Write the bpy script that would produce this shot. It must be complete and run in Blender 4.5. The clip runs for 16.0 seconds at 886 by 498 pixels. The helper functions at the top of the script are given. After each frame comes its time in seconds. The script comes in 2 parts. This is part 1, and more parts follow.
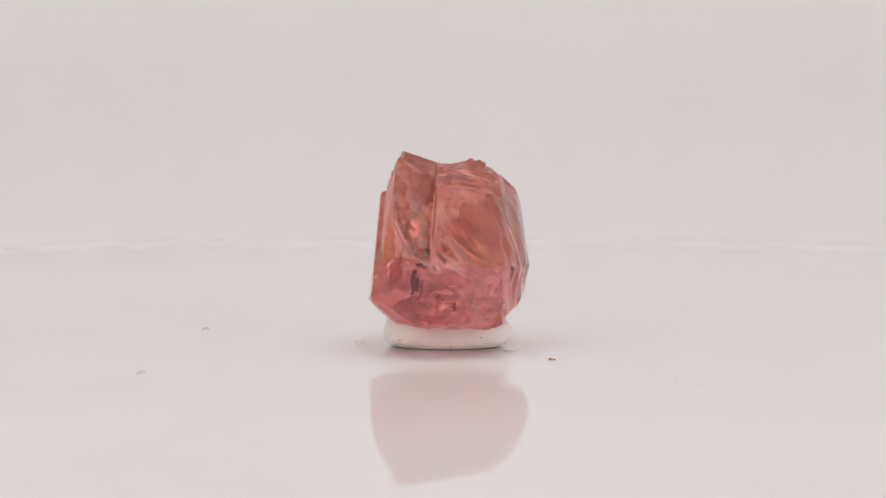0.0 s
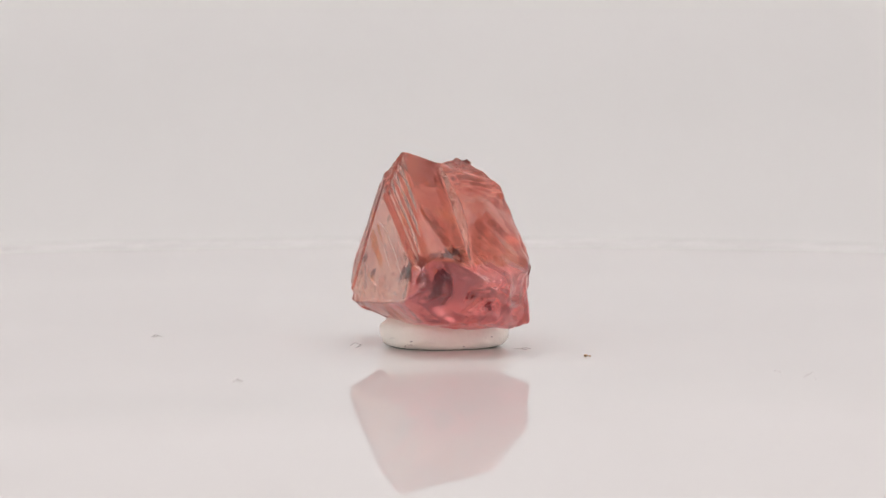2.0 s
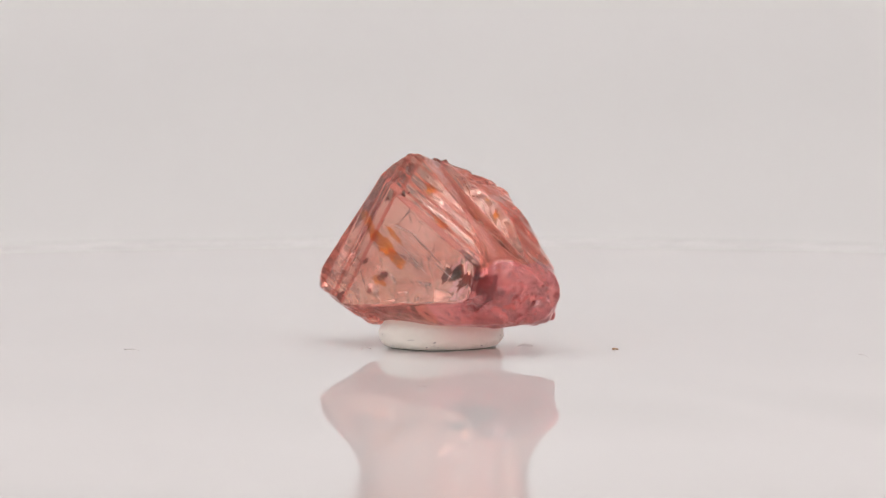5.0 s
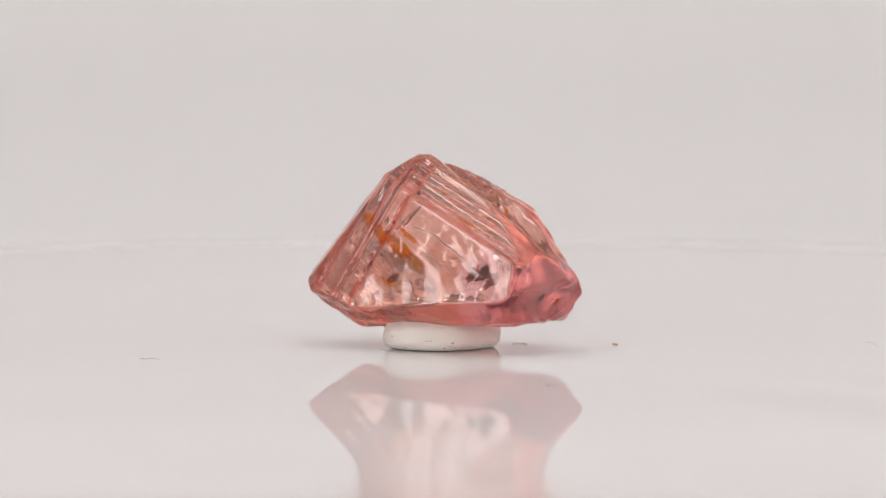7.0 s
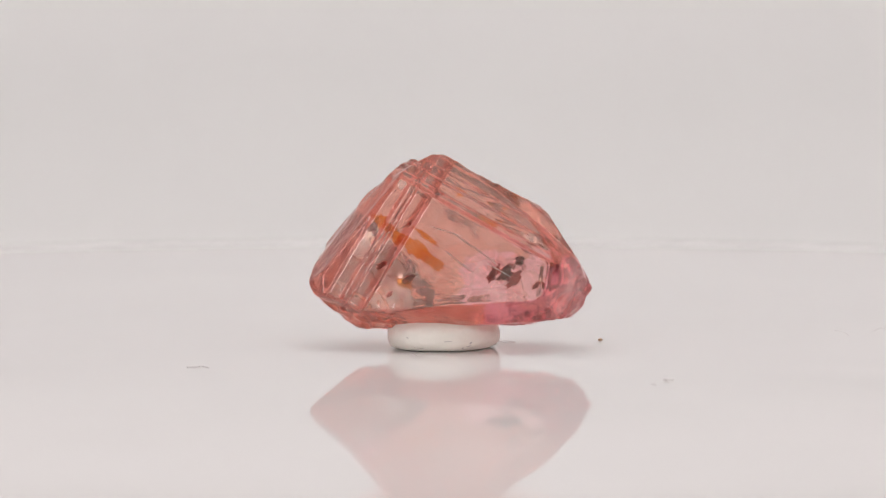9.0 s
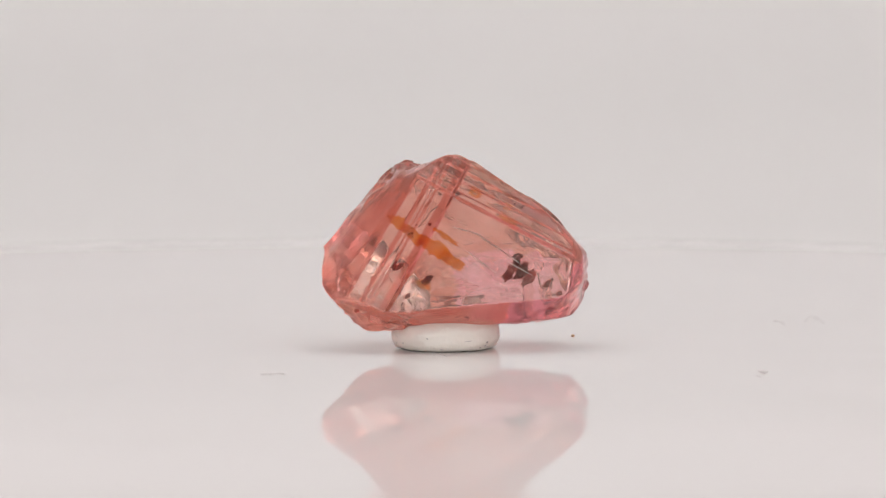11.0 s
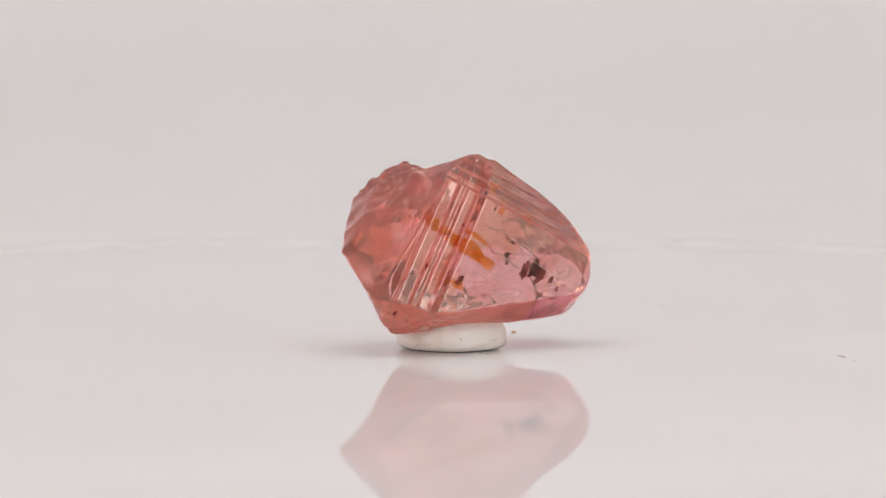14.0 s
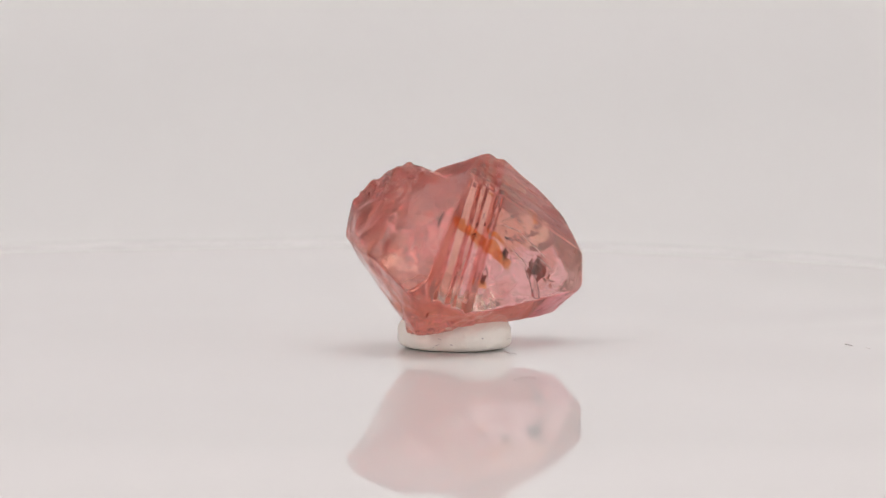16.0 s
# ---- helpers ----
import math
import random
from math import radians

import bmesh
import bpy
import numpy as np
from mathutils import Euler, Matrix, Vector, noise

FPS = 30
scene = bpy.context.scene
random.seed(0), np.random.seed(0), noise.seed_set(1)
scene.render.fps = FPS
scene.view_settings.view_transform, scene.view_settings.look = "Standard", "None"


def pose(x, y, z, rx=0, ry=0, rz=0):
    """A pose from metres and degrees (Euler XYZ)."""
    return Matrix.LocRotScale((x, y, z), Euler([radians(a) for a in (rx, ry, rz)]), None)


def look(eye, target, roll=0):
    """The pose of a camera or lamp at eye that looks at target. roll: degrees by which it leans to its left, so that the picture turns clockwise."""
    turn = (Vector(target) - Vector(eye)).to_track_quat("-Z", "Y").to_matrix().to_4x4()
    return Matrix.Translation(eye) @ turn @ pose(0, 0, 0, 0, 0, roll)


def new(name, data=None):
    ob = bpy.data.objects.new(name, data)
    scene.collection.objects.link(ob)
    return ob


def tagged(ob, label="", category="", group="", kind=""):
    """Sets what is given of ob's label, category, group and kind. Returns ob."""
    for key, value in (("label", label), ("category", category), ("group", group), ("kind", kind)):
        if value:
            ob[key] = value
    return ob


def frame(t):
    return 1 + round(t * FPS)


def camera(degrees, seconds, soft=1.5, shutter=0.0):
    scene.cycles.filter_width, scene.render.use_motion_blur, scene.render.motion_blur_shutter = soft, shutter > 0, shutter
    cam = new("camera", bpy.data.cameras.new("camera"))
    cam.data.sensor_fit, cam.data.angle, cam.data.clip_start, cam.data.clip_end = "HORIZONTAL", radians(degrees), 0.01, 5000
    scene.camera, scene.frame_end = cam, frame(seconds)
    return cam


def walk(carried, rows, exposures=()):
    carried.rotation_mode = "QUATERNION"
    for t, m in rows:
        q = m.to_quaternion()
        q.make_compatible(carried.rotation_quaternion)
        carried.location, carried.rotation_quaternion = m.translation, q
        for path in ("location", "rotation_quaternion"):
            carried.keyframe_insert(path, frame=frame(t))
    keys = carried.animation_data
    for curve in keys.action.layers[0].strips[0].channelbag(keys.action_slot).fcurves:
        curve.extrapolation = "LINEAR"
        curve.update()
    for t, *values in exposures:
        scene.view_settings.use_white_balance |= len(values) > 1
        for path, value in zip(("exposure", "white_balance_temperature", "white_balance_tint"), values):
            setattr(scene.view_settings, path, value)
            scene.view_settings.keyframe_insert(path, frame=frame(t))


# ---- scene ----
import functools

# The lens stands still; the turntable with the stone turns before it.
EYE = (0.0, -0.24885, 0.02396)
cam = camera(10.24, 16.0, soft=1.2)
cam.data.dof.use_dof = True
cam.data.dof.focus_distance = 0.2475
cam.data.dof.aperture_fstop = 70.0
still = look(EYE, (-0.00049, 0.0, 0.00496))
walk(cam, [(0.0, still), (16.0, still)])
scene.view_settings.exposure = 0.0
TURN = 8.70  # degrees a second, anticlockwise from above
MM = 0.001

# ---- world and lights ----
world = bpy.data.worlds.new("world")
scene.world = world
world.use_nodes = True
world.node_tree.nodes["Background"].inputs[0].default_value = (0.75, 0.8, 0.9, 1)
world.node_tree.nodes["Background"].inputs[1].default_value = 0.05


def area_lamp(name, place, target, sx, sy, watts, colour):
    lamp = bpy.data.lights.new(name, "AREA")
    lamp.shape, lamp.size, lamp.size_y, lamp.energy, lamp.color = "RECTANGLE", sx, sy, watts, colour
    ob = new(name, lamp)
    ob.matrix_world = look(place, target)
    return ob


area_lamp("lamp_top", (0.0, -0.07, 0.386), (0.0, -0.07, 0.0), 0.46, 0.40, 0.510, (1.0, 0.950, 0.944))
area_lamp("lamp_side", (-0.386, -0.25, 0.09), (0.0, 0.0, 0.02), 0.28, 0.22, 1.19, (1.0, 0.922, 0.924))
area_lamp("lamp_side", (0.386, -0.25, 0.09), (0.0, 0.0, 0.02), 0.28, 0.22, 1.19, (1.0, 0.922, 0.924))


# ---- materials ----
def material(name):
    m = bpy.data.materials.new(name)
    m.use_nodes = True
    return m, m.node_tree.nodes, m.node_tree.links, m.node_tree.nodes["Principled BSDF"]


def coords(nodes, links, scale=(1, 1, 1), turn=(0, 0, 0)):
    tc, mp = nodes.new("ShaderNodeTexCoord"), nodes.new("ShaderNodeMapping")
    mp.inputs["Scale"].default_value = scale
    mp.inputs["Rotation"].default_value = [radians(a) for a in turn]
    links.new(tc.outputs["Object"], mp.inputs["Vector"])
    return mp.outputs["Vector"]


def noise_tex(nodes, links, vec, scale, detail=4.0, rough=0.55, distort=0.0):
    n = nodes.new("ShaderNodeTexNoise")
    n.inputs["Scale"].default_value, n.inputs["Detail"].default_value = scale, detail
    n.inputs["Roughness"].default_value, n.inputs["Distortion"].default_value = rough, distort
    links.new(vec, n.inputs["Vector"])
    return n.outputs["Fac"]


def ramp(nodes, links, fac, stops):
    r = nodes.new("ShaderNodeValToRGB")
    while len(r.color_ramp.elements) < len(stops):
        r.color_ramp.elements.new(0.5)
    for e, (p, c) in zip(r.color_ramp.elements, stops):
        e.position, e.color = p, (*c, 1)
    links.new(fac, r.inputs["Fac"])
    return r.outputs["Color"]


def bump(nodes, links, height, strength, distance, normal=None):
    b = nodes.new("ShaderNodeBump")
    b.inputs["Strength"].default_value, b.inputs["Distance"].default_value = strength, distance
    links.new(height, b.inputs["Height"])
    if normal is not None:
        links.new(normal, b.inputs["Normal"])
    return b.outputs["Normal"]


def simple(name, c1, c2, scale, rough, relief=0.0, dist=0.0001, **more):
    m, n, l, p = material(name)
    v = coords(n, l)
    f = noise_tex(n, l, v, scale)
    l.new(ramp(n, l, f, [(0.3, c1), (0.7, c2)]), p.inputs["Base Color"])
    p.inputs["Roughness"].default_value = rough
    if relief:
        l.new(bump(n, l, noise_tex(n, l, v, scale * 6), relief, dist), p.inputs["Normal"])
    for key, value in more.items():
        p.inputs[key].default_value = value
    return m


def make_gem(name, stops, clear, gloss, relief):
    """Tinted crystal: clear is the share that lets light through, gloss the range of roughness, relief the strength of the growth lines."""
    m, n, l, p = material(name)
    v = coords(n, l)
    big = noise_tex(n, l, v, 330.0, 4.0, 0.55, 0.8)
    l.new(ramp(n, l, big, stops), p.inputs["Base Color"])
    fine = noise_tex(n, l, v, 1300.0, 6.0, 0.6)
    l.new(ramp(n, l, fine, [(0.42, (gloss[0],) * 3), (0.75, (gloss[1],) * 3)]), p.inputs["Roughness"])
    cloud = noise_tex(n, l, v, 420.0, 5.0, 0.6, 0.5)
    l.new(ramp(n, l, cloud, [(0.35, (min(1.0, clear + 0.12),) * 3), (0.7, (clear - 0.12,) * 3)]), p.inputs["Transmission Weight"])
    stripes = noise_tex(n, l, coords(n, l, (1.0, 1.0, 0.07), (-30, 0, 0)), 1700.0, 4.0)
    b1 = bump(n, l, stripes, relief, 0.0001)
    b2 = bump(n, l, noise_tex(n, l, v, 800.0, 6.0, 0.65, 0.8), relief, 0.0002, b1)
    l.new(b2, p.inputs["Normal"])
    p.inputs["IOR"].default_value = 1.55
    return m


def inclusion(name, c1, c2, clear, ior, rough):
    """A tinted film inside the crystal, which colours what shines through it."""
    m = simple(name, c1, c2, 1800.0, rough)
    m.node_tree.nodes["Principled BSDF"].inputs["Transmission Weight"].default_value = clear
    m.node_tree.nodes["Principled BSDF"].inputs["IOR"].default_value = ior
    return m


GEM = make_gem("clear_pink_crystal", [(0.30, (0.92, 0.65, 0.55)), (0.55, (0.95, 0.75, 0.655)), (0.75, (0.95, 0.75, 0.61))], 0.97, (0.005, 0.05), 0.02)
FROSTED = make_gem("frosted_salmon_crystal", [(0.30, (0.58, 0.12, 0.078)), (0.55, (0.70, 0.205, 0.15)), (0.75, (0.76, 0.265, 0.14))], 0.88, (0.02, 0.15), 0.14)
BROKEN = make_gem("broken_rose_crystal", [(0.30, (0.72, 0.15, 0.18)), (0.55, (0.86, 0.28, 0.33)), (0.75, (0.80, 0.23, 0.19))], 0.93, (0.02, 0.14), 0.16)
# glassy sheets added inside the stone to break up its inner reflections
CRACK, _n, _l, _p = material("inner_reflection_crack")
_p.inputs["Base Color"].default_value = (0.97, 0.86, 0.83, 1)
_p.inputs["Transmission Weight"].default_value = 1.0
_p.inputs["Roughness"].default_value = 0.06
_p.inputs["IOR"].default_value = 1.10
PLATE = simple("white_acrylic", (0.76, 0.745, 0.74), (0.78, 0.765, 0.76), 30.0, 0.003, IOR=1.15)
FABRIC = simple("white_tent_fabric", (0.78, 0.765, 0.755), (0.82, 0.81, 0.80), 90.0, 0.9, 0.2, 0.0003)
# for the unseen tent front: grey in place of a dim, open side
DUSK = simple("grey_contrast_panel", (0.30, 0.29, 0.29), (0.36, 0.35, 0.35), 90.0, 0.9, 0.2, 0.0003)
PAPER = simple("pale_grey_paper", (0.885, 0.885, 0.877), (0.90, 0.90, 0.892), 14.0, 0.85, 0.05, 0.0001)
PUTTY = simple("white_putty", (0.91, 0.885, 0.80), (0.95, 0.93, 0.86), 500.0, 0.55, 0.6, 0.0001)
DUST = simple("grey_fibre", (0.40, 0.37, 0.37), (0.56, 0.52, 0.51), 3000.0, 0.8)
GRAIN = simple("brown_grain", (0.30, 0.16, 0.07), (0.50, 0.32, 0.18), 3000.0, 0.6)


# also tints two flakes that paint dark inner reflections
DARK = inclusion("dark_inclusion_and_reflection", (0.12, 0.012, 0.01), (0.45, 0.07, 0.05), 0.85, 1.02, 0.3)
ORANGE = inclusion("orange_stain", (1.0, 0.40, 0.03), (1.0, 0.58, 0.14), 0.85, 1.02, 0.2)
VEIL = inclusion("white_veil", (0.94, 0.90, 0.90), (0.98, 0.96, 0.96), 0.25, 1.03, 0.4)
CRUST = simple("dark_crust", (0.10, 0.025, 0.02), (0.24, 0.07, 0.05), 2500.0, 0.6)
FRAME = simple("black_lamp_frame", (0.02, 0.02, 0.02), (0.03, 0.03, 0.03), 60.0, 0.5)
GLOW, _n, _l, _p = material("lamp_diffuser")
_p.inputs["Base Color"].default_value = (0.9, 0.9, 0.9, 1)
_p.inputs["Emission Color"].default_value = (1.0, 0.97, 0.95, 1)
_p.inputs["Emission Strength"].default_value = 0.7


# ---- mesh helpers ----
def mesh_object(name, verts, faces, mat, parent=None, smooth=False, label=""):
    me = bpy.data.meshes.new(name)
    me.from_pydata([tuple(map(float, v)) for v in verts], [], [tuple(map(int, f)) for f in faces])
    me.materials.append(mat)
    if smooth:
        me.polygons.foreach_set("use_smooth", [True] * len(me.polygons))
    me.update()
    ob = new(name, me)
    ob.parent = parent
    return tagged(ob, label)


def part(name, bm, mat, parent, label=""):
    me = bpy.data.meshes.new(name)
    bm.to_mesh(me)
    bm.free()
    me.materials.append(mat)
    ob = new(name, me)
    ob.parent = parent
    return tagged(ob, label)


def box_bm(x0, x1, y0, y1, z0, z1, bevel=0.0):
    bm = bmesh.new()
    bmesh.ops.create_cube(bm, size=1.0, matrix=Matrix.LocRotScale(((x0 + x1) / 2, (y0 + y1) / 2, (z0 + z1) / 2), None, (x1 - x0, y1 - y0, z1 - z0)))
    if bevel:
        bmesh.ops.bevel(bm, geom=bm.edges[:], offset=bevel, segments=2, affect="EDGES")
    return bm


# ---- the light tent ----
def tent():
    s, t = 0.40, 0.006
    for name, b, label in (
        ("floor", (-s, s, -s, s, -0.046, -0.04), "white fabric floor of the light tent"),
        ("wall_left", (-s - t, -s, -s, s, -0.046, s), "white fabric side of the light tent"),
        ("wall_right", (s, s + t, -s, s, -0.046, s), "white fabric side of the light tent"),
        # unseen front, kept grey so that the stone has something dark to reflect
        ("wall_front", (-s - t, s + t, -s - t, -s, -0.046, s), "unseen grey front panel, added to darken the stone's reflections"),
        ("ceiling", (-s - t, s + t, -s - t, s + t, s, s + t), "white fabric top of the light tent")):
        tagged(part(name, box_bm(*b), DUSK if name == "wall_front" else FABRIC, None, label), category="light tent", kind="structure")
    # the hanging sweep behind the stone: floor, curve and wall in one sheet
    prof = [(0.10, -0.038)] + [(0.238 + 0.02 * math.sin(a), -0.018 - 0.02 * math.cos(a)) for a in np.linspace(0, radians(36), 8)] + [(0.29 + 0.1 * math.sin(a), 0.0823 - 0.1 * math.cos(a)) for a in np.linspace(radians(36), math.pi / 2, 24)] + [(0.39, z) for z in np.linspace(0.12, 0.396, 6)]
    verts, faces, n = [], [], len(prof)
    for off in (0.0, 0.002):
        for x in np.linspace(-0.396, 0.396, 13):
            verts += [(x, y + off, z - off * 0.4) for y, z in prof]
    for k in range(2):
        for i in range(12):
            for j in range(n - 1):
                a = (k * 13 + i) * n + j
                f = (a, a + n, a + n + 1, a + 1)
                faces.append(f if k == 0 else f[::-1])
    ob = mesh_object("backdrop", verts, faces, PAPER, None, True, "seamless pale grey-white photo backdrop sheet, softly lit")
    tagged(ob, category="backdrop", kind="structure")


def lamp_panel(m, w, h, label):
    root = tagged(new("led_panel"), label, "lamp", "panels of the light tent")
    part("frame", box_bm(-w / 2 - 0.01, w / 2 + 0.01, -h / 2 - 0.01, h / 2 + 0.01, 0.0, 0.008, 0.002), FRAME, root, "thin black frame")
    part("diffuser", box_bm(-w / 2, w / 2, -h / 2, h / 2, -0.0025, -0.0005), GLOW, root, "glowing white diffuser")
    root.matrix_world = m
    return root


tent()
lamp_panel(pose(0, -0.07, 0.392), 0.46, 0.40, "lit white light panel under the tent's top")
lamp_panel(pose(-0.392, -0.25, 0.09, 90, 0, 90), 0.28, 0.22, "lit white light panel on the tent's side")
lamp_panel(pose(0.392, -0.25, 0.09, 90, 0, -90), 0.28, 0.22, "lit white light panel on the tent's side")


# ---- the turntable: a gently warped glossy disc ----
def warp():
    """The disc's height in millimetres over (angle, radius): its outward slope in degrees, summed along each spoke."""
    at = (0, 16, 30, 43, 50, 56, 62, 74)
    spokes = {
        -45: (0, 0, 0.1, 0.2, 0.3, 0.3, 0.3, 0.3), -90: (0, 0, 0.9, 1.8, 2.2, 2.5, 2.8, 2.8), -108: (0, 0, 0.5, 1.5, 1.8, 2.0, 2.0, 2.0),
        -126: (0, 0, -0.1, 1.0, 0.7, 0.0, -0.6, -0.6), -150: (0, 0, 0.3, 0.8, 0.5, -0.2, -1.6, -1.6), -168: (0, 0, 0.3, 1.0, 1.1, 1.0, -1.2, -1.2),
        -190: (0, 0, 0.4, 0.8, 1.2, 0.9, -0.3, -0.3), -229: (0, 0, -0.35, -0.5, 0.2, 0.7, 1.0, 1.0), -300: (0, 0, 0.1, 0.2, 0.3, 0.3, 0.3, 0.3)}
    r = np.arange(0, 76, 0.25)
    keys = sorted(spokes)
    slopes = np.array([np.interp(r, at, spokes[k]) for k in keys])
    kern = np.hanning(35) / np.hanning(35).sum()
    slopes = np.array([np.convolve(np.pad(a, 17, mode="edge"), kern, "valid") for a in slopes])
    turns = np.array([keys[-1] - 360] + keys + [keys[0] + 360])
    slopes = np.concatenate([slopes[-1:], slopes, slopes[:1]])
    psi = np.arange(-360, 0)
    rows = []
    for a in psi:
        k = int(np.clip(np.searchsorted(turns, a, "right") - 1, 0, len(turns) - 2))
        f = (a - turns[k]) / (turns[k + 1] - turns[k])
        f = f * f * (3 - 2 * f)
        rows.append(slopes[k] * (1 - f) + slopes[k + 1] * f)
    return -np.cumsum(np.radians(np.array(rows)), axis=1) * 0.25


WARP = warp()


def plate_z(x, y):
    """Height of the warped disc, in millimetres, at millimetres from its axis."""
    r = np.minimum(np.hypot(x, y), 74.9) * 4
    a = np.degrees(np.arctan2(y, x)) % 360
    i, j = np.floor(a).astype(int), np.floor(r).astype(int)
    fa, fr = a - i, r - j
    g = lambda p, q: WARP[p % 360, q]
    return (g(i, j) * (1 - fa) + g(i + 1, j) * fa) * (1 - fr) + (g(i, j + 1) * (1 - fa) + g(i + 1, j + 1) * fa) * fr


def turntable():
    root = tagged(new("turntable"), "round glossy white acrylic turntable, turning slowly", "turntable")
    R, seg = 74.0, 360
    radii = list(np.linspace(0.75, R, 99))
    verts, faces = [(0, 0, 0)], []
    ang = np.arange(seg) * 2 * math.pi / seg
    for r in radii:
        x, y = r * np.cos(ang), r * np.sin(ang)
        verts += list(zip(x * MM, y * MM, plate_z(x, y) * MM))
    for i in range(seg):
        faces.append((0, 1 + i, 1 + (i + 1) % seg))
        for k in range(len(radii) - 1):
            a, b = 1 + k * seg + i, 1 + k * seg + (i + 1) % seg
            faces.append((a, a + seg, b + seg, b))
    mesh_object("disc", verts, faces, PLATE, root, True)
    # the cut edge and the underside
    top = plate_z(R * np.cos(ang), R * np.sin(ang))
    verts = []
    for z in (top - 0.004, top - 0.3, top - 2.0):
        verts += list(zip(R * np.cos(ang) * MM, R * np.sin(ang) * MM, z * MM))
    verts.append((0, 0, -2.9 * MM))
    faces = []
    for i in range(seg):
        j = (i + 1) % seg
        faces += [(i, i + seg, j + seg, j), (i + seg, i + 2 * seg, j + 2 * seg, j + seg), (i + 2 * seg, 3 * seg, j + 2 * seg)]
    mesh_object("rim", verts, faces, PLATE, root, False)
    bm = bmesh.new()
    bmesh.ops.create_cone(bm, cap_ends=True, segments=64, radius1=0.040, radius2=0.040, depth=0.0349, matrix=Matrix.Translation((0, 0, -0.02055)))
    part("base", bm, PUTTY, root, "white plastic drive base")
    return root


# ---- the stone ----
def way(az, el):
    a, e = radians(az), radians(el)
    return np.array((math.cos(e) * math.cos(a), math.cos(e) * math.sin(a), math.sin(e)))


# two grown-together crystals, each cut by facets: azimuth and elevation of the outward normal in degrees, distance in millimetres
SLAB = (
    (37.5, 2.0, 2.23), (-44.8, 28.7, 6.38), (-149.5, -84.7, -1.12), (-91.1, 53.4, 8.36), (121.5, 36.6, 7.84),
    (-99.7, -21.9, 5.10), (-17.2, -9.1, 3.04), (18.0, 69.9, 8.46), (143.1, -50.7, 1.75), (-173.9, -46.6, 1.1), (-105.7, 38.2, 8.40),
    (-97.0, -83.5, -1.04), (-16.4, 20.1, 4.99), (167.8, 15.8, 5.57), (-65.1, 61.8, 8.2), (-36.2, -3.9, 4.29),
    (-171.0, 22.0, 6.34), (-11.6, -48.0, 0.61), (-74.3, 31.3, 7.47), (-120.9, -28.3, 4.45), (97.2, 59.8, 8.93), (179.2, -63.7, -0.05),
    (-37.8, 40.5, 6.88), (66.6, -30.5, 2.63), (51.3, -32.8, 1.64),
    (-135.0, 0.0, 6.65), (-135.0, 28.0, 8.05), (-135.0, -44.7, 2.60), (-104.4, 0.0, 6.78), (-104.4, 46.0, 8.45), (-104.4, -27.5, 4.40),
    (-70.0, -37.6, 3.50), (-22.0, -55.0, 1.05), (145.0, 4.0, 6.50))
BLOCK = (
    (-140.1, 1.4, 1.16), (-3.3, 10.4, 4.39), (109.1, 37.2, 8.04), (47.9, -34.9, 1.26), (-66.9, 70.1, 8.31), (-149.5, -84.7, -1.11),
    (166.7, 10.2, 5.25), (-16.1, -3.6, 3.38), (76.7, 37.4, 8.14), (-13.5, 22.4, 5.2), (147.8, -52.8, 1.45), (113.6, 81.2, 9.42), (0.0, 62.0, 8.76),
    (-5.7, -42.1, 0.88), (63.3, -33.0, 2.09), (126.3, 35.0, 7.76), (-44.8, 28.7, 6.16), (-7.2, 44.8, 7.4),
    (-97.0, -83.5, -1.09), (97.9, 45.2, 8.38), (145.0, 4.0, 6.50), (56.9, 11.3, 6.4), (-7.8, -11.8, 2.77), (168.6, -71.3, -0.36), (-22.0, -55.0, 1.05), (-139.5, 68.9, 7.99))
FACE = (-179.1, 6.3, 4.40)  # the broad clear face


def smooth_max(a, b, k):
    h = np.maximum(k - np.abs(a - b), 0) / k
    return np.maximum(a, b) + h * h * k * 0.25


def plane_through(p, q, r, inside):
    n = np.cross(np.subtract(q, p), np.subtract(r, p))
    n = n / np.linalg.norm(n)
    d = n @ np.array(p)
    return (n, d) if n @ np.array(inside) > d else (-n, -d)


@functools.lru_cache(maxsize=None)
def noise_table(seed):
    return np.random.default_rng(seed).uniform(-1, 1, (24, 24, 24)).astype(np.float32)


def lattice_noise(X, Y, Z, cell, seed):
    """Smooth value noise in -1..1 with the given cell size."""
    table = noise_table(seed)
    out = 0.0
    gs = [g / cell + 50.0 for g in (X, Y, Z)]
    i0 = [np.floor(g).astype(np.int32) for g in gs]
    fr = [g - i for g, i in zip(gs, i0)]
    fr = [f * f * (3 - 2 * f) for f in fr]
    for a in (0, 1):
        for b in (0, 1):
            for c in (0, 1):
                w = (fr[0] if a else 1 - fr[0]) * (fr[1] if b else 1 - fr[1]) * (fr[2] if c else 1 - fr[2])
                out = out + w * table[(i0[0] + a) % 24, (i0[1] + b) % 24, (i0[2] + c) % 24]
    return out


def edge(s, at, drop):
    return drop / (1 + np.exp(-np.clip((s - at) / 0.03, -40, 40)))


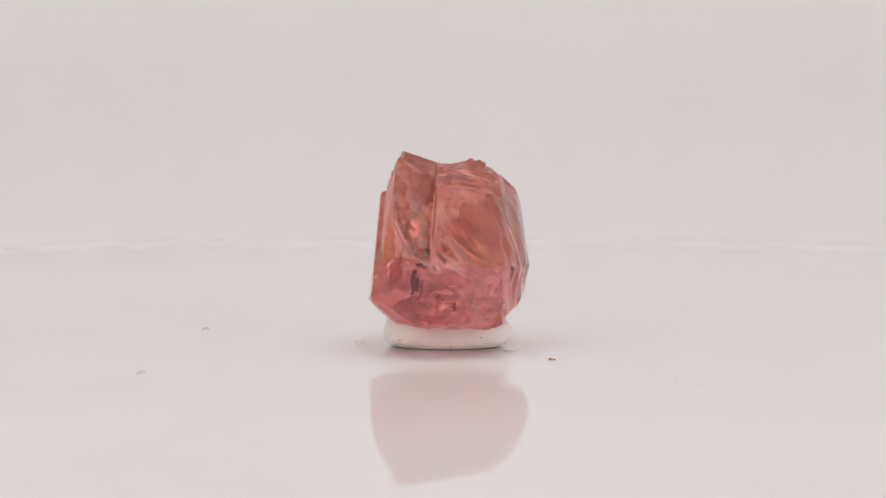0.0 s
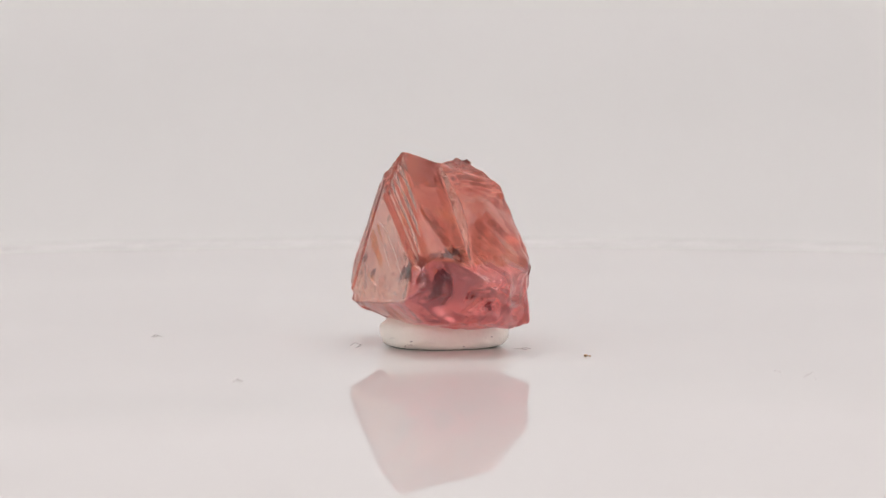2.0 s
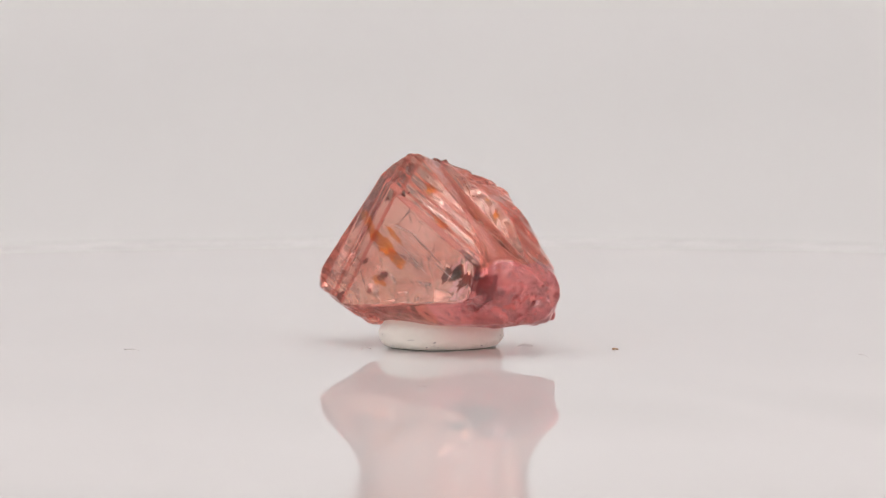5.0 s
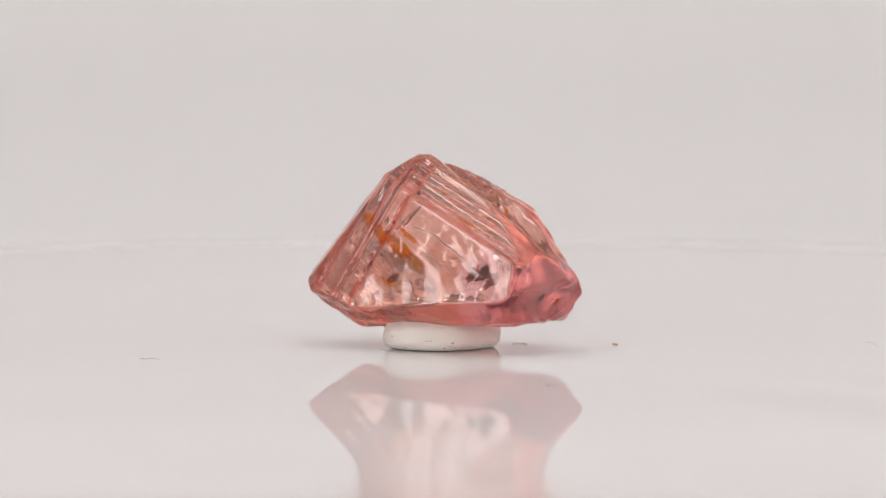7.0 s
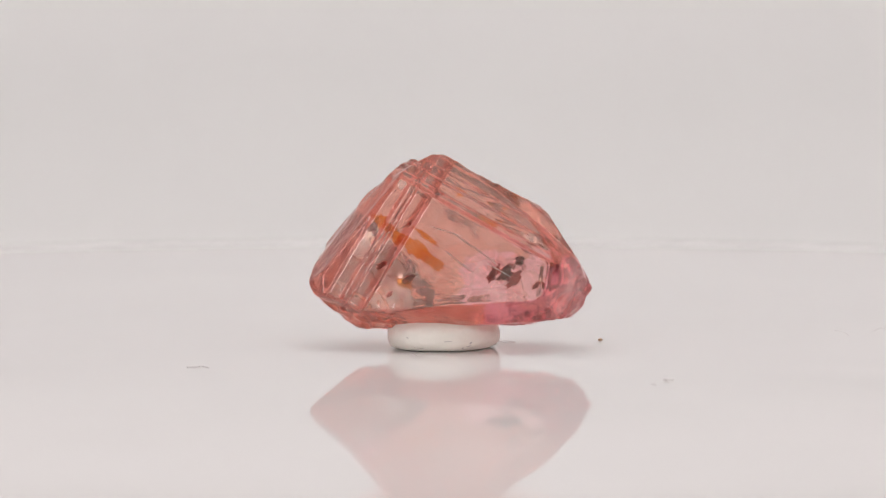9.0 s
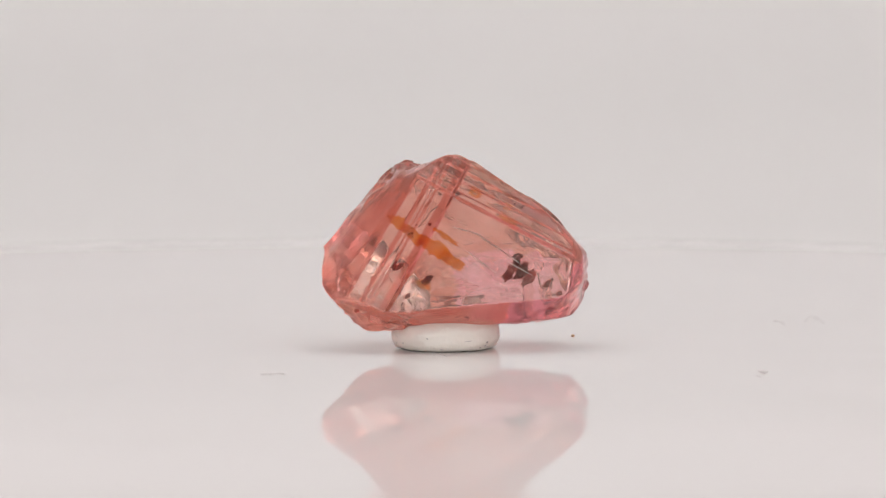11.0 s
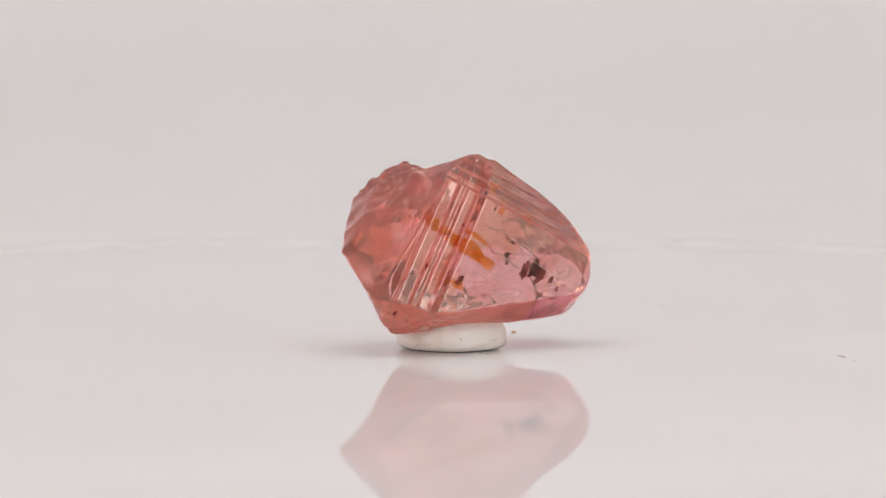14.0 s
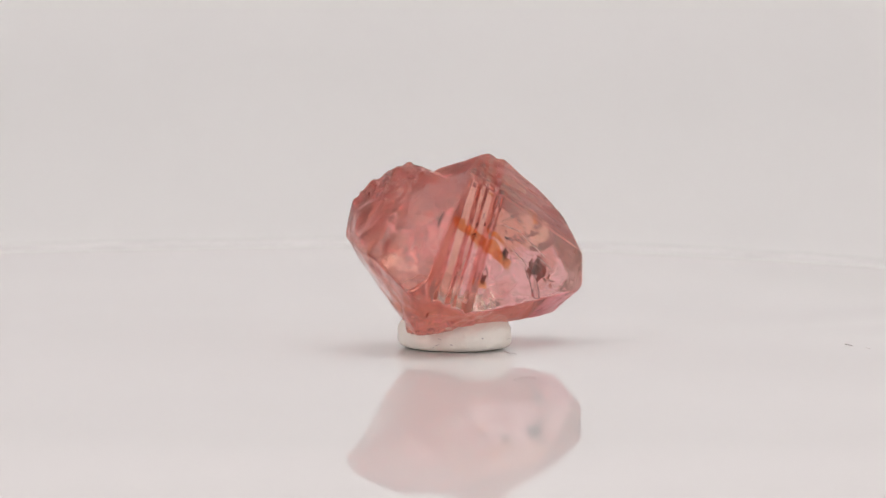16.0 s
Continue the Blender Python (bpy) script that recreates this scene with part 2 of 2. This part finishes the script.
def stone_field(X, Y, Z):
    """Signed field of the stone, negative inside, in millimetres."""
    # growth steps: the broad face is a raised kite, with lamellae dropping away on both of its upper sides
    s = 0.861 * (Y - 0.33) + 0.508 * (Z - 7.9)
    s2 = -0.468 * (Y - 0.33) + 0.884 * (Z - 7.9)
    steps = edge(s, 0.0, 0.30) + edge(s, 0.85, 0.12) - edge(s, 1.05, 0.12) + edge(s, 1.3, 0.16) + edge(s, 2.05, 0.16)
    steps = steps + edge(s2, 0.0, 0.30) + edge(s2, 0.30, 0.10) - edge(s2, 0.42, 0.06) + edge(s2, 0.80, 0.12) - edge(s2, 0.95, 0.05) + edge(s2, 1.30, 0.12) + edge(s2, 1.75, 0.10)
    n = way(FACE[0], FACE[1])
    face = X * n[0] + Y * n[1] + Z * n[2] - FACE[2] + steps
    bodies = []
    for facets in (SLAB, BLOCK):
        f = face
        for az, el, d in facets:
            n = way(az, el)
            f = smooth_max(f, X * n[0] + Y * n[1] + Z * n[2] - d, 0.13)
        bodies.append(f)
    f = np.minimum(*bodies)
    # the cleft between the pointed slab and the rear block
    A, B = (-0.80, -0.20, 9.06), (-1.0, -6.10, 4.8)
    n1, d1 = plane_through(A, B, (-2.75, -0.45, 9.75), (-0.5, -4.0, 9.0))
    n2, d2 = plane_through(A, B, (-0.75, -4.2, 7.5), (-1.5, -4.0, 9.0))
    c = np.maximum(d1 - (X * n1[0] + Y * n1[1] + Z * n1[2]), d2 - (X * n2[0] + Y * n2[1] + Z * n2[2]))
    c = np.maximum(c, 4.55 + 0.12 * np.sin(X * 2.1) - Z)
    f = smooth_max(f, -c, 0.08)
    # a small crumbled crest on the rear block
    q = np.sqrt(((X - 1.2) / 0.80) ** 2 + ((Y - 2.25) / 0.70) ** 2 + ((Z - 8.75) / 0.70) ** 2)
    f = np.minimum(f, (q - 1) * 0.65 + 0.05 * np.abs(np.sin(X * 7 + Z * 3)))
    # the notch between the slab's point and the crest
    f = smooth_max(f, 0.80 - np.sqrt((X + 0.3) ** 2 + (0.7 * (Y - 0.95)) ** 2 + (Z - 9.75) ** 2), 0.08)
    # a shallow shell-shaped scar right of the cleft
    scar = 2.6 - np.sqrt((X - 1.5) ** 2 + (Y + 6.6) ** 2 + (Z - 8.0) ** 2)
    f = smooth_max(f, scar, 0.10)
    # conchoidal lumps low on the stone, crumbled rims, faint ripples elsewhere
    low = 1 / (1 + np.exp(np.clip((Z - 4.3) / 0.25, -30, 30)))
    front = 1 / (1 + np.exp(np.clip((Y + 2.4 - 0.3 * X) / 0.4, -30, 30))) / (1 + np.exp(np.clip(-(X + 2.0) / 0.25, -30, 30)))
    lumps = np.abs(lattice_noise(X, Y, Z, 1.7, 3)) * 0.42 + np.abs(lattice_noise(X, Y, Z, 0.75, 5)) * 0.16
    f = f + lumps * low * (0.12 + 0.88 * front)
    top = 1 / (1 + np.exp(np.clip(-np.minimum(Z - 7.8, X + 0.6) / 0.2, -30, 30)))
    f = f + np.abs(lattice_noise(X, Y, Z, 0.45, 11)) * 0.30 * top
    calm = 1 - 0.8 / (1 + np.exp(np.clip(-(face + 0.22) / 0.03, -30, 30)))
    f = f + (lattice_noise(X, Y, Z, 0.9, 7) * 0.04 + lattice_noise(X, Y, Z, 0.3, 9) * 0.014) * calm
    # shell-like ripples on the rear block's broken front
    away = np.sqrt((X - 3.2) ** 2 + (Y + 4.6) ** 2 + (Z - 8.6) ** 2)
    f = f + 0.035 * np.sin(away * 7.5 + 1.2 * lattice_noise(X, Y, Z, 1.1, 17)) * (1 - low) / (1 + np.exp(np.clip((Y + 3.0) / 0.3, -30, 30))) / (1 + np.exp(np.clip(-(X + 0.7) / 0.2, -30, 30)))
    foot = 1 / (1 + np.exp(np.clip(np.maximum(Z - 2.5, 1.8 - Y) / 0.25, -30, 30)))
    f = f + foot * (np.abs(lattice_noise(X, Y, Z, 0.8, 13)) * 0.28 - 0.05)
    # shallow chips that break the rear block's skin into facets
    chips = np.abs(lattice_noise(X + 0.4 * Z, Y, Z, 1.3, 15)) * 0.10 * (1 / (1 + np.exp(np.clip(-(X + 0.3 * Y - 0.6) / 0.3, -30, 30))))
    f = f + chips
    f = f - 0.07 - 0.18 * low * front
    # the hollow underneath, pressed onto the putty
    q = np.sqrt(((X + 0.37) / 3.25) ** 2 + ((Y - 0.37) / 2.75) ** 2 + (Z / 1.93) ** 2)
    return smooth_max(f, (1 - q) * 1.7, 0.08)


def polygonise(field, lo, hi, h):
    """A closed quad mesh of the field's zero surface: one vertex in each crossed cell, drawn onto the surface."""
    axes = [np.arange(a, b + h, h) for a, b in zip(lo, hi)]
    F = field(*[g.astype(np.float64) for g in np.meshgrid(*axes, indexing="ij")])
    neg = F < 0
    n = [len(a) - 1 for a in axes]
    cnt, pos = np.zeros(n), np.zeros((*n, 3))
    corner = lambda M, a, b, c: M[a:a + n[0], b:b + n[1], c:c + n[2]]
    for d in range(3):
        for o1 in (0, 1):
            for o2 in (0, 1):
                p = [0, 0, 0]
                e1, e2 = [e for e in range(3) if e != d]
                p[e1], p[e2] = o1, o2
                q = list(p)
                q[d] = 1
                fa, fb = corner(F, *p), corner(F, *q)
                cross = (fa < 0) != (fb < 0)
                t = np.where(cross, fa / np.where(cross, fa - fb, 1), 0)
                cnt += cross
                for e in range(3):
                    pos[..., e] += np.where(cross, t if e == d else p[e], 0)
    act = cnt > 0
    ids = np.full(n, -1)
    ids[act] = np.arange(act.sum())
    base = np.stack(np.nonzero(act), -1)
    V = np.array([a[0] for a in axes]) + (base + pos[act] / cnt[act][:, None]) * h
    for _ in range(3):
        e = 0.01
        x, y, z = V.T
        f0 = field(x, y, z)
        g = np.stack([(field(x + e, y, z) - f0) / e, (field(x, y + e, z) - f0) / e, (field(x, y, z + e) - f0) / e], -1)
        V = V - np.clip(f0 / np.maximum((g * g).sum(1), 0.2), -0.5 * h, 0.5 * h)[:, None] * g
    faces = []
    for d in range(3):
        e1, e2 = (d + 1) % 3, (d + 2) % 3
        sl = [slice(1, k) for k in n]
        sl[d] = slice(0, n[d])
        a = neg[tuple(slice(s.start, s.stop) for s in sl)]
        sh = list(sl)
        sh[d] = slice(1, n[d] + 1)
        b = neg[tuple(sh)]
        idx = np.stack(np.nonzero(a != b), -1)
        for k in range(3):
            if k != d:
                idx[:, k] += 1
        flip = neg[tuple(idx.T)]
        quad = []
        for o1, o2 in ((0, 0), (1, 0), (1, 1), (0, 1)):
            c = idx.copy()
            c[:, e1] -= 1 - o1
            c[:, e2] -= 1 - o2
            quad.append(ids[tuple(c.T)])
        quad = np.stack(quad, -1)
        quad[~flip] = quad[~flip][:, ::-1]
        faces.append(quad)
    return V, np.concatenate(faces)


def gemstone():
    root = tagged(new("gemstone"), "rough salmon-pink translucent gem crystal on white putty", "gemstone")
    V, F = polygonise(stone_field, (-4.6, -7.3, 0.6), (4.2, 7.1, 10.05), 0.072)
    body = mesh_object("crystal", V * MM, F, GEM, root, True)
    body.data.materials.append(FROSTED)
    body.data.materials.append(BROKEN)
    # natural faces are frosted, the broken foot is rosy, the broad face is clear
    c = V[F].mean(1)
    nrm = np.cross(V[F[:, 2]] - V[F[:, 0]], V[F[:, 3]] - V[F[:, 1]])
    nrm /= np.maximum(np.linalg.norm(nrm, axis=1), 1e-12)[:, None]
    facing = nrm @ way(FACE[0], FACE[1])
    x, y, z = c.T
    wob = lattice_noise(x, y, z, 0.7, 21)
    kind = np.where(facing > 0.93, 0, 1)
    s = 0.861 * (y - 0.33) + 0.508 * (z - 7.9)
    strip = ((s > 0.0) & (s < 0.4)) | ((s > 1.3) & (s < 1.45)) | (s > 2.05)
    kind = np.where(strip, 1, kind)
    kind = np.where((z < 4.5 + 0.4 * wob) & (y < -1.2 + 0.3 * x + 0.5 * wob) & (facing < 0.9), 2, kind)
    body.data.polygons.foreach_set("material_index", kind.astype(np.int32))
    # stains and inclusions under the broad face
    u, v = (0.0, -0.82, -0.57), (0.0, -0.57, 0.82)
    for i, (cy, cz, su, sv) in enumerate(((2.2, 5.85, 1.0, 0.40), (1.2, 5.2, 1.2, 0.50), (0.35, 4.6, 0.9, 0.36), (0.6, 5.75, 0.9, 0.18), (3.0, 6.5, 0.7, 0.40))):
        flake("stain", (-3.35 + 0.1 * i, cy, cz), u, v, su, sv, ORANGE, root, 40 + i, 0.04, "orange iron stain inside the crystal")
    for i, (cx, cy, cz, su, sv) in enumerate(((-2.9, -2.4, 6.5, 0.75, 0.28), (1.9, -2.7, 6.7, 0.25, 0.6), (2.1, -2.2, 7.9, 0.4, 0.2), (-1.9, -0.9, 7.9, 0.5, 0.2), (-2.7, 1.8, 3.4, 0.6, 0.35))):
        flake("stain", (cx, cy, cz), (0.3, -0.8, -0.5), (0.2, -0.5, 0.82), su, sv, ORANGE, root, 60 + i, 0.04, "orange iron stain inside the crystal")
    rng = random.Random(5)
    for i in range(7):
        a, r = rng.uniform(0, 6.28), rng.uniform(0, 0.75)
        flake("inclusion", (-1.6 + rng.uniform(-0.3, 0.3), -3.2 + r * math.cos(a), 3.95 + r * math.sin(a)), (0.2, -0.6, 0.8), (0.1, 0.8, 0.6),
              rng.uniform(0.3, 0.7), rng.uniform(0.15, 0.4), DARK, root, 80 + i, 0.05, "dark patch: mineral inclusions and painted inner reflections")
    # those at (-2.6, 1.6, 3.6) and (-2.6, 3.0, 4.3) paint dark inner reflections
    for i, (cx, cy, cz, r) in enumerate(((-3.3, 0.2, 7.95, 0.20), (-3.2, -0.1, 8.15, 0.14), (-3.5, 1.6, 6.6, 0.16), (1.5, 2.6, 8.75, 0.28), (1.75, 3.1, 8.5, 0.25),
                                         (1.3, 2.2, 8.95, 0.2), (-2.6, 1.6, 3.6, 0.5), (-2.6, 3.0, 4.3, 0.35), (-2.6, 2.6, 2.8, 0.25), (2.9, -3.4, 4.0, 0.45), (-0.6, -4.6, 3.2, 0.3),
                                         (-3.2, -0.4, 1.6, 0.16), (-2.4, 4.9, 2.4, 0.35), (0.2, -5.2, 2.6, 0.25))):
        flake("inclusion", (cx, cy, cz), (0.3, -0.7, 0.6), (-0.5, 0.5, 0.7), r, r * 0.6, DARK, root, 120 + i, 0.05, "dark patch: mineral inclusions and painted inner reflections")
    # crack sheets, placed freely to make the inner reflections richer
    for i, (cx, cy, cz, az, el, su, sv) in enumerate(((-2.2, 2.6, 4.0, 150, 20, 1.6, 1.0), (-1.8, -1.5, 5.0, -150, 35, 2.0, 0.8), (-2.4, 0.2, 3.0, 170, -30, 1.5, 0.7),
                                                     (-0.5, -3.6, 3.0, -110, 10, 1.4, 0.9), (1.2, -3.0, 5.6, -70, 40, 1.6, 0.9), (0.8, 1.8, 6.5, 110, 45, 1.5, 1.1),
                                                     (-1.5, 3.8, 3.4, 120, -20, 1.1, 0.8), (0.6, -4.6, 2.8, -80, -20, 1.2, 0.6), (-2.6, -3.4, 4.2, -160, 10, 1.2, 0.8))):
        n = Vector(way(az, el))
        u = n.cross(Vector((0.2, 0.3, 1.0))).normalized()
        flake("crack", (cx, cy, cz), u, n.cross(u), su, sv, CRACK, root, 200 + i, 0.06, "glassy internal crack, added for inner reflections")
    # white healed streaks under the broad face
    for i, (cx, cy, cz, dz, su) in enumerate(((-3.5, -0.4, 6.1, -0.25, 0.9), (-3.4, -1.5, 5.5, -0.55, 0.8), (-3.3, -2.4, 4.9, -0.6, 1.0), (-3.2, -1.0, 4.6, -0.6, 1.1), (-3.1, -3.0, 4.2, -0.45, 0.9), (-3.4, 3.4, 4.4, 0.9, 0.7))):
        flake("veil", (cx, cy, cz), (0.05, -0.8, dz), (0.3, -dz, -0.8), su, 0.035, VEIL, root, 260 + i, 0.02, "thin white healed streak")
    # crust flecks: clusters of (centre, spread, count, size)
    for c, (place, spread, count, size) in enumerate((((1.6, 2.8, 8.8), 0.45, 12, 0.10), ((2.1, 3.6, 8.1), 0.55, 12, 0.11), ((1.4, 1.9, 9.3), 0.3, 6, 0.08), ((-3.4, 0.25, 7.95), 0.22, 5, 0.11),
                                                       ((-3.4, -0.3, 1.7), 0.3, 4, 0.11), ((-2.4, 2.6, 1.6), 0.3, 5, 0.15), ((-3.3, 2.2, 6.3), 0.9, 5, 0.08), ((2.2, -2.6, 7.0), 0.5, 4, 0.10),
                                                       ((-1.9, -2.6, 6.6), 0.4, 3, 0.09), ((2.9, -3.2, 4.2), 0.5, 6, 0.15), ((-0.2, -5.6, 3.2), 0.9, 7, 0.10))):
        for i in range(count):
            fleck([a + rng.gauss(0, spread * 0.6) for a in place], size * rng.uniform(0.6, 1.6), root, c * 50 + i)
    return root


def fleck(place, size, parent, seed):
    """A dark crust fleck on the stone's skin at the point of the surface nearest to the given place."""
    rng = random.Random(seed)
    q = np.array(place, dtype=float)

    def slope(a):
        f0 = stone_field(*a[:, None])[0]
        return f0, np.array([stone_field(*(a + d)[:, None])[0] - f0 for d in np.eye(3) * 0.02]) / 0.02

    for _ in range(6):
        f0, g = slope(q)
        q = q - g * np.clip(f0 / max(g @ g, 0.2), -0.4, 0.4)
    n = Vector(g).normalized()
    u = n.cross(Vector((0.3, 0.2, 1.0))).normalized()
    v = n.cross(u)
    a0, k = rng.uniform(0, 3), 12
    u, v = u * math.cos(a0) + v * math.sin(a0), v * math.cos(a0) - u * math.sin(a0)
    rim = [Vector(q) + u * (size * (0.5 + 0.5 * rng.random()) * math.cos(6.2832 * i / k)) + v * (0.6 * size * (0.4 + 0.6 * rng.random()) * math.sin(6.2832 * i / k)) for i in range(k)]
    verts = [(a + n * o) * MM for o in (-0.012, -0.05) for a in rim]
    faces = [tuple(range(k)), tuple(range(2 * k - 1, k - 1, -1))] + [(i + k, (i + 1) % k + k, (i + 1) % k, i) for i in range(k)]
    return mesh_object("fleck", verts, faces, CRUST, parent, False, "dark brown crust fleck")


def flake(name, centre, u, v, su, sv, mat, parent, seed, thick=0.05, label=""):
    """A thin ragged sheet inside the stone."""
    rng = random.Random(seed)
    u, v = Vector(u).normalized(), Vector(v).normalized()
    n = u.cross(v).normalized()
    k = 22
    rim = []
    for i in range(k):
        a = 2 * math.pi * i / k
        r = 0.55 + 0.45 * rng.random()
        rim.append(Vector(centre) + u * (su * r * math.cos(a)) + v * (sv * r * math.sin(a)) + n * rng.uniform(-0.05, 0.05))
    heart = np.array((-0.3, 0.0, 4.5))
    for _ in range(8):
        q = np.array(rim)
        out = stone_field(*q.T) > -0.12
        rim = [Vector(heart + (a - heart) * (0.93 if o else 1.0)) for a, o in zip(q, out)]
    verts = [(p + n * o) * MM for o in (thick / 2, -thick / 2) for p in rim]
    faces = [tuple(range(k)), tuple(range(2 * k - 1, k - 1, -1))]
    faces += [(i + k, (i + 1) % k + k, (i + 1) % k, i) for i in range(k)]
    return mesh_object(name, verts, faces, mat, parent, False, label)


def putty():
    verts, faces = [], []
    seg, rings = 96, 24
    for j in range(rings + 1):
        a = -math.pi / 2 + math.pi * j / rings
        sa = math.sin(a)
        ca = abs(math.cos(a)) ** (0.2 if a < 0 else 0.62)
        for i in range(seg):
            b = 2 * math.pi * i / seg
            k = 1 + 0.02 * math.sin(3 * b + 1) + 0.015 * math.sin(5 * b)
            x, y = 3.23 * ca * k * math.cos(b), 2.70 * ca * k * math.sin(b)
            z = 0.66 + (0.66 if sa < 0 else 1.24) * math.copysign(abs(sa) ** 0.85, sa)
            dent = 0.035 * noise.noise((x * 1.4, y * 1.4, z * 2)) + 0.012 * noise.noise((x * 5, y * 5, z * 5))
            c, s = math.cos(radians(-15)), math.sin(radians(-15))
            X, Y = x * (1 + dent), y * (1 + dent)
            verts.append(((c * X - s * Y - 0.37) * MM, (s * X + c * Y + 0.37) * MM, max(z, 0.0) * MM))
    for j in range(rings):
        for i in range(seg):
            a, b = j * seg + i, j * seg + (i + 1) % seg
            faces.append((a, b, b + seg, a + seg))
    faces += [tuple(range(seg))[::-1], tuple(rings * seg + i for i in range(seg))]
    root = tagged(new("putty"), "flattened lump of white mounting putty under the gem", "putty")
    mesh_object("lump", verts, faces, PUTTY, root, True)
    # lint stuck to its side
    rng = random.Random(12)
    for i in range(16):
        b, z = rng.uniform(0, 2 * math.pi), rng.uniform(0.15, 1.05)
        ring = 0.2 if z < 0.66 else 0.62
        h = (z - 0.66) / (0.66 if z < 0.66 else 1.24)
        ca = (1 - min(1.0, abs(h)) ** (2 / 0.85)) ** (ring / 2)
        bm = bmesh.new()
        long = rng.choice((0.03, 0.03, 0.05, 0.2, 0.28))
        turn = rng.uniform(-0.9, 0.9)
        pts = []
        for e in np.linspace(-1, 1, 5):
            bb = b + e * long * math.cos(turn) / 3.0 + 0.02 * math.sin(e * 4 + i)
            zz = z + e * long * math.sin(turn) * 0.8
            k = 1.004 * (1 + 0.02 * math.sin(3 * bb + 1) + 0.015 * math.sin(5 * bb))
            pts.append(Matrix.Rotation(radians(-15), 3, "Z") @ Vector((3.23 * ca * k * math.cos(bb), 2.70 * ca * k * math.sin(bb), zz)) + Vector((-0.37, 0.37, 0)))
        r = 0.011 if long > 0.1 else 0.02
        prev = None
        for q in pts:
            out = Vector((q.x + 0.37, q.y - 0.37, 0)).normalized() * r
            ring4 = [bm.verts.new(tuple((q + o) * MM)) for o in (out, Vector((0, 0, r)), -out, Vector((0, 0, -r)))]
            if prev:
                for j in range(4):
                    bm.faces.new((prev[j], prev[(j + 1) % 4], ring4[(j + 1) % 4], ring4[j]))
            else:
                bm.faces.new(ring4)
            prev = ring4
        bm.faces.new(prev[::-1])
        part("lint", bm, DUST, root, "speck of grey lint")
    return root


def fibre(x, y, pts, r, mat, name, label):
    """A bent hair of dust lying on the disc; pts in millimetres round (x, y)."""
    root = tagged(new(name), label, "dust", "dust on the turntable")
    bm = bmesh.new()
    prev = None
    for i in range(len(pts) * 3 - 2):
        k, f = divmod(i, 3)
        a, b = pts[k], pts[min(k + 1, len(pts) - 1)]
        px, py = x + a[0] + (b[0] - a[0]) * f / 3, y + a[1] + (b[1] - a[1]) * f / 3
        la, lb = (a[2] if len(a) > 2 else 0.0), (b[2] if len(b) > 2 else 0.0)
        lift = la + (lb - la) * f / 3
        z = float(plate_z(np.array(px), np.array(py))) + r + lift
        ring = [bm.verts.new(((px + r * math.cos(t)) * MM, (py + r * math.cos(t) * 0.5) * MM, (z + r * math.sin(t)) * MM)) for t in (0, 1.57, 3.14, 4.71)]
        if prev:
            for j in range(4):
                bm.faces.new((prev[j], prev[(j + 1) % 4], ring[(j + 1) % 4], ring[j]))
        else:
            bm.faces.new(ring)
        prev = ring
    bm.faces.new(prev[::-1])
    part("strand", bm, mat, root)
    return root


def crumb(x, y, r, mat, seed):
    bm = bmesh.new()
    bmesh.ops.create_icosphere(bm, subdivisions=2, radius=1.0)
    rng = random.Random(seed)
    z = float(plate_z(np.array(x), np.array(y)))
    for v in bm.verts:
        k = r * (0.7 + 0.5 * rng.random())
        v.co = ((x + v.co.x * k) * MM, (y + v.co.y * k) * MM, (z + r * 0.45 + v.co.z * k * 0.6) * MM)
    return tagged(part("crumb", bm, mat, None), "tiny brown crumb lying on the white turntable", "dust", "dust on the turntable")


TABLE = turntable()
PUT = putty()
STONE = gemstone()
HAIR = "tiny grey dust fibre lying on the white turntable"
DUSTS = [
    fibre(-13.0, 9.6, ((-0.2, -0.3), (0.0, 0.0, 0.08), (0.2, 0.4), (0.1, 0.9)), 0.013, DUST, "dust_fibre", HAIR),
    fibre(-13.0, 9.6, ((-0.15, 0.5), (0.05, 0.2, 0.06), (0.25, -0.2)), 0.010, DUST, "dust_fibre", HAIR),
    fibre(-4.7, 1.2, ((-0.2, -0.4), (0.25, 0.0, 0.1), (0.0, 0.3, 0.2), (-0.3, 0.2, 0.05)), 0.013, DUST, "dust_fibre", HAIR),
    fibre(-14.9, -13.5, ((-0.2, 0.0), (0.1, 0.3, 0.1), (0.2, -0.2, 0.05)), 0.022, DUST, "dust_fibre", HAIR),
    fibre(10.5, -18.4, ((0.0, -0.4), (0.1, 0.0, 0.2), (-0.1, 0.3, 0.2)), 0.010, DUST, "dust_fibre", HAIR),
    fibre(11.4, -20.4, ((0.0, -0.6), (0.1, 0.0, 0.35), (-0.2, 0.5, 0.1)), 0.010, DUST, "dust_fibre", HAIR),
    fibre(-16.4, -13.0, ((-0.05, -0.1), (0.05, 0.1, 0.04)), 0.012, DUST, "dust_fibre", HAIR),
    fibre(2.8, -2.3, ((-0.2, 0.3), (0.0, 0.0, 0.03), (0.3, -0.3)), 0.010, DUST, "dust_fibre", HAIR),
    fibre(3.3, -2.0, ((-0.2, 0.3), (0.0, 0.0, 0.03), (0.1, -0.3)), 0.010, DUST, "dust_fibre", HAIR),
    crumb(4.8, -6.7, 0.11, GRAIN, 4), crumb(5.0, -6.75, 0.07, GRAIN, 9)]


def motions():
    rows = [(t * 1.0, pose(0, 0, 0, 0, 0, TURN * t)) for t in range(0, 17)]
    for thing in MOVING:
        walk(thing, rows)


MOVING = [TABLE, PUT, STONE, *DUSTS]
motions()
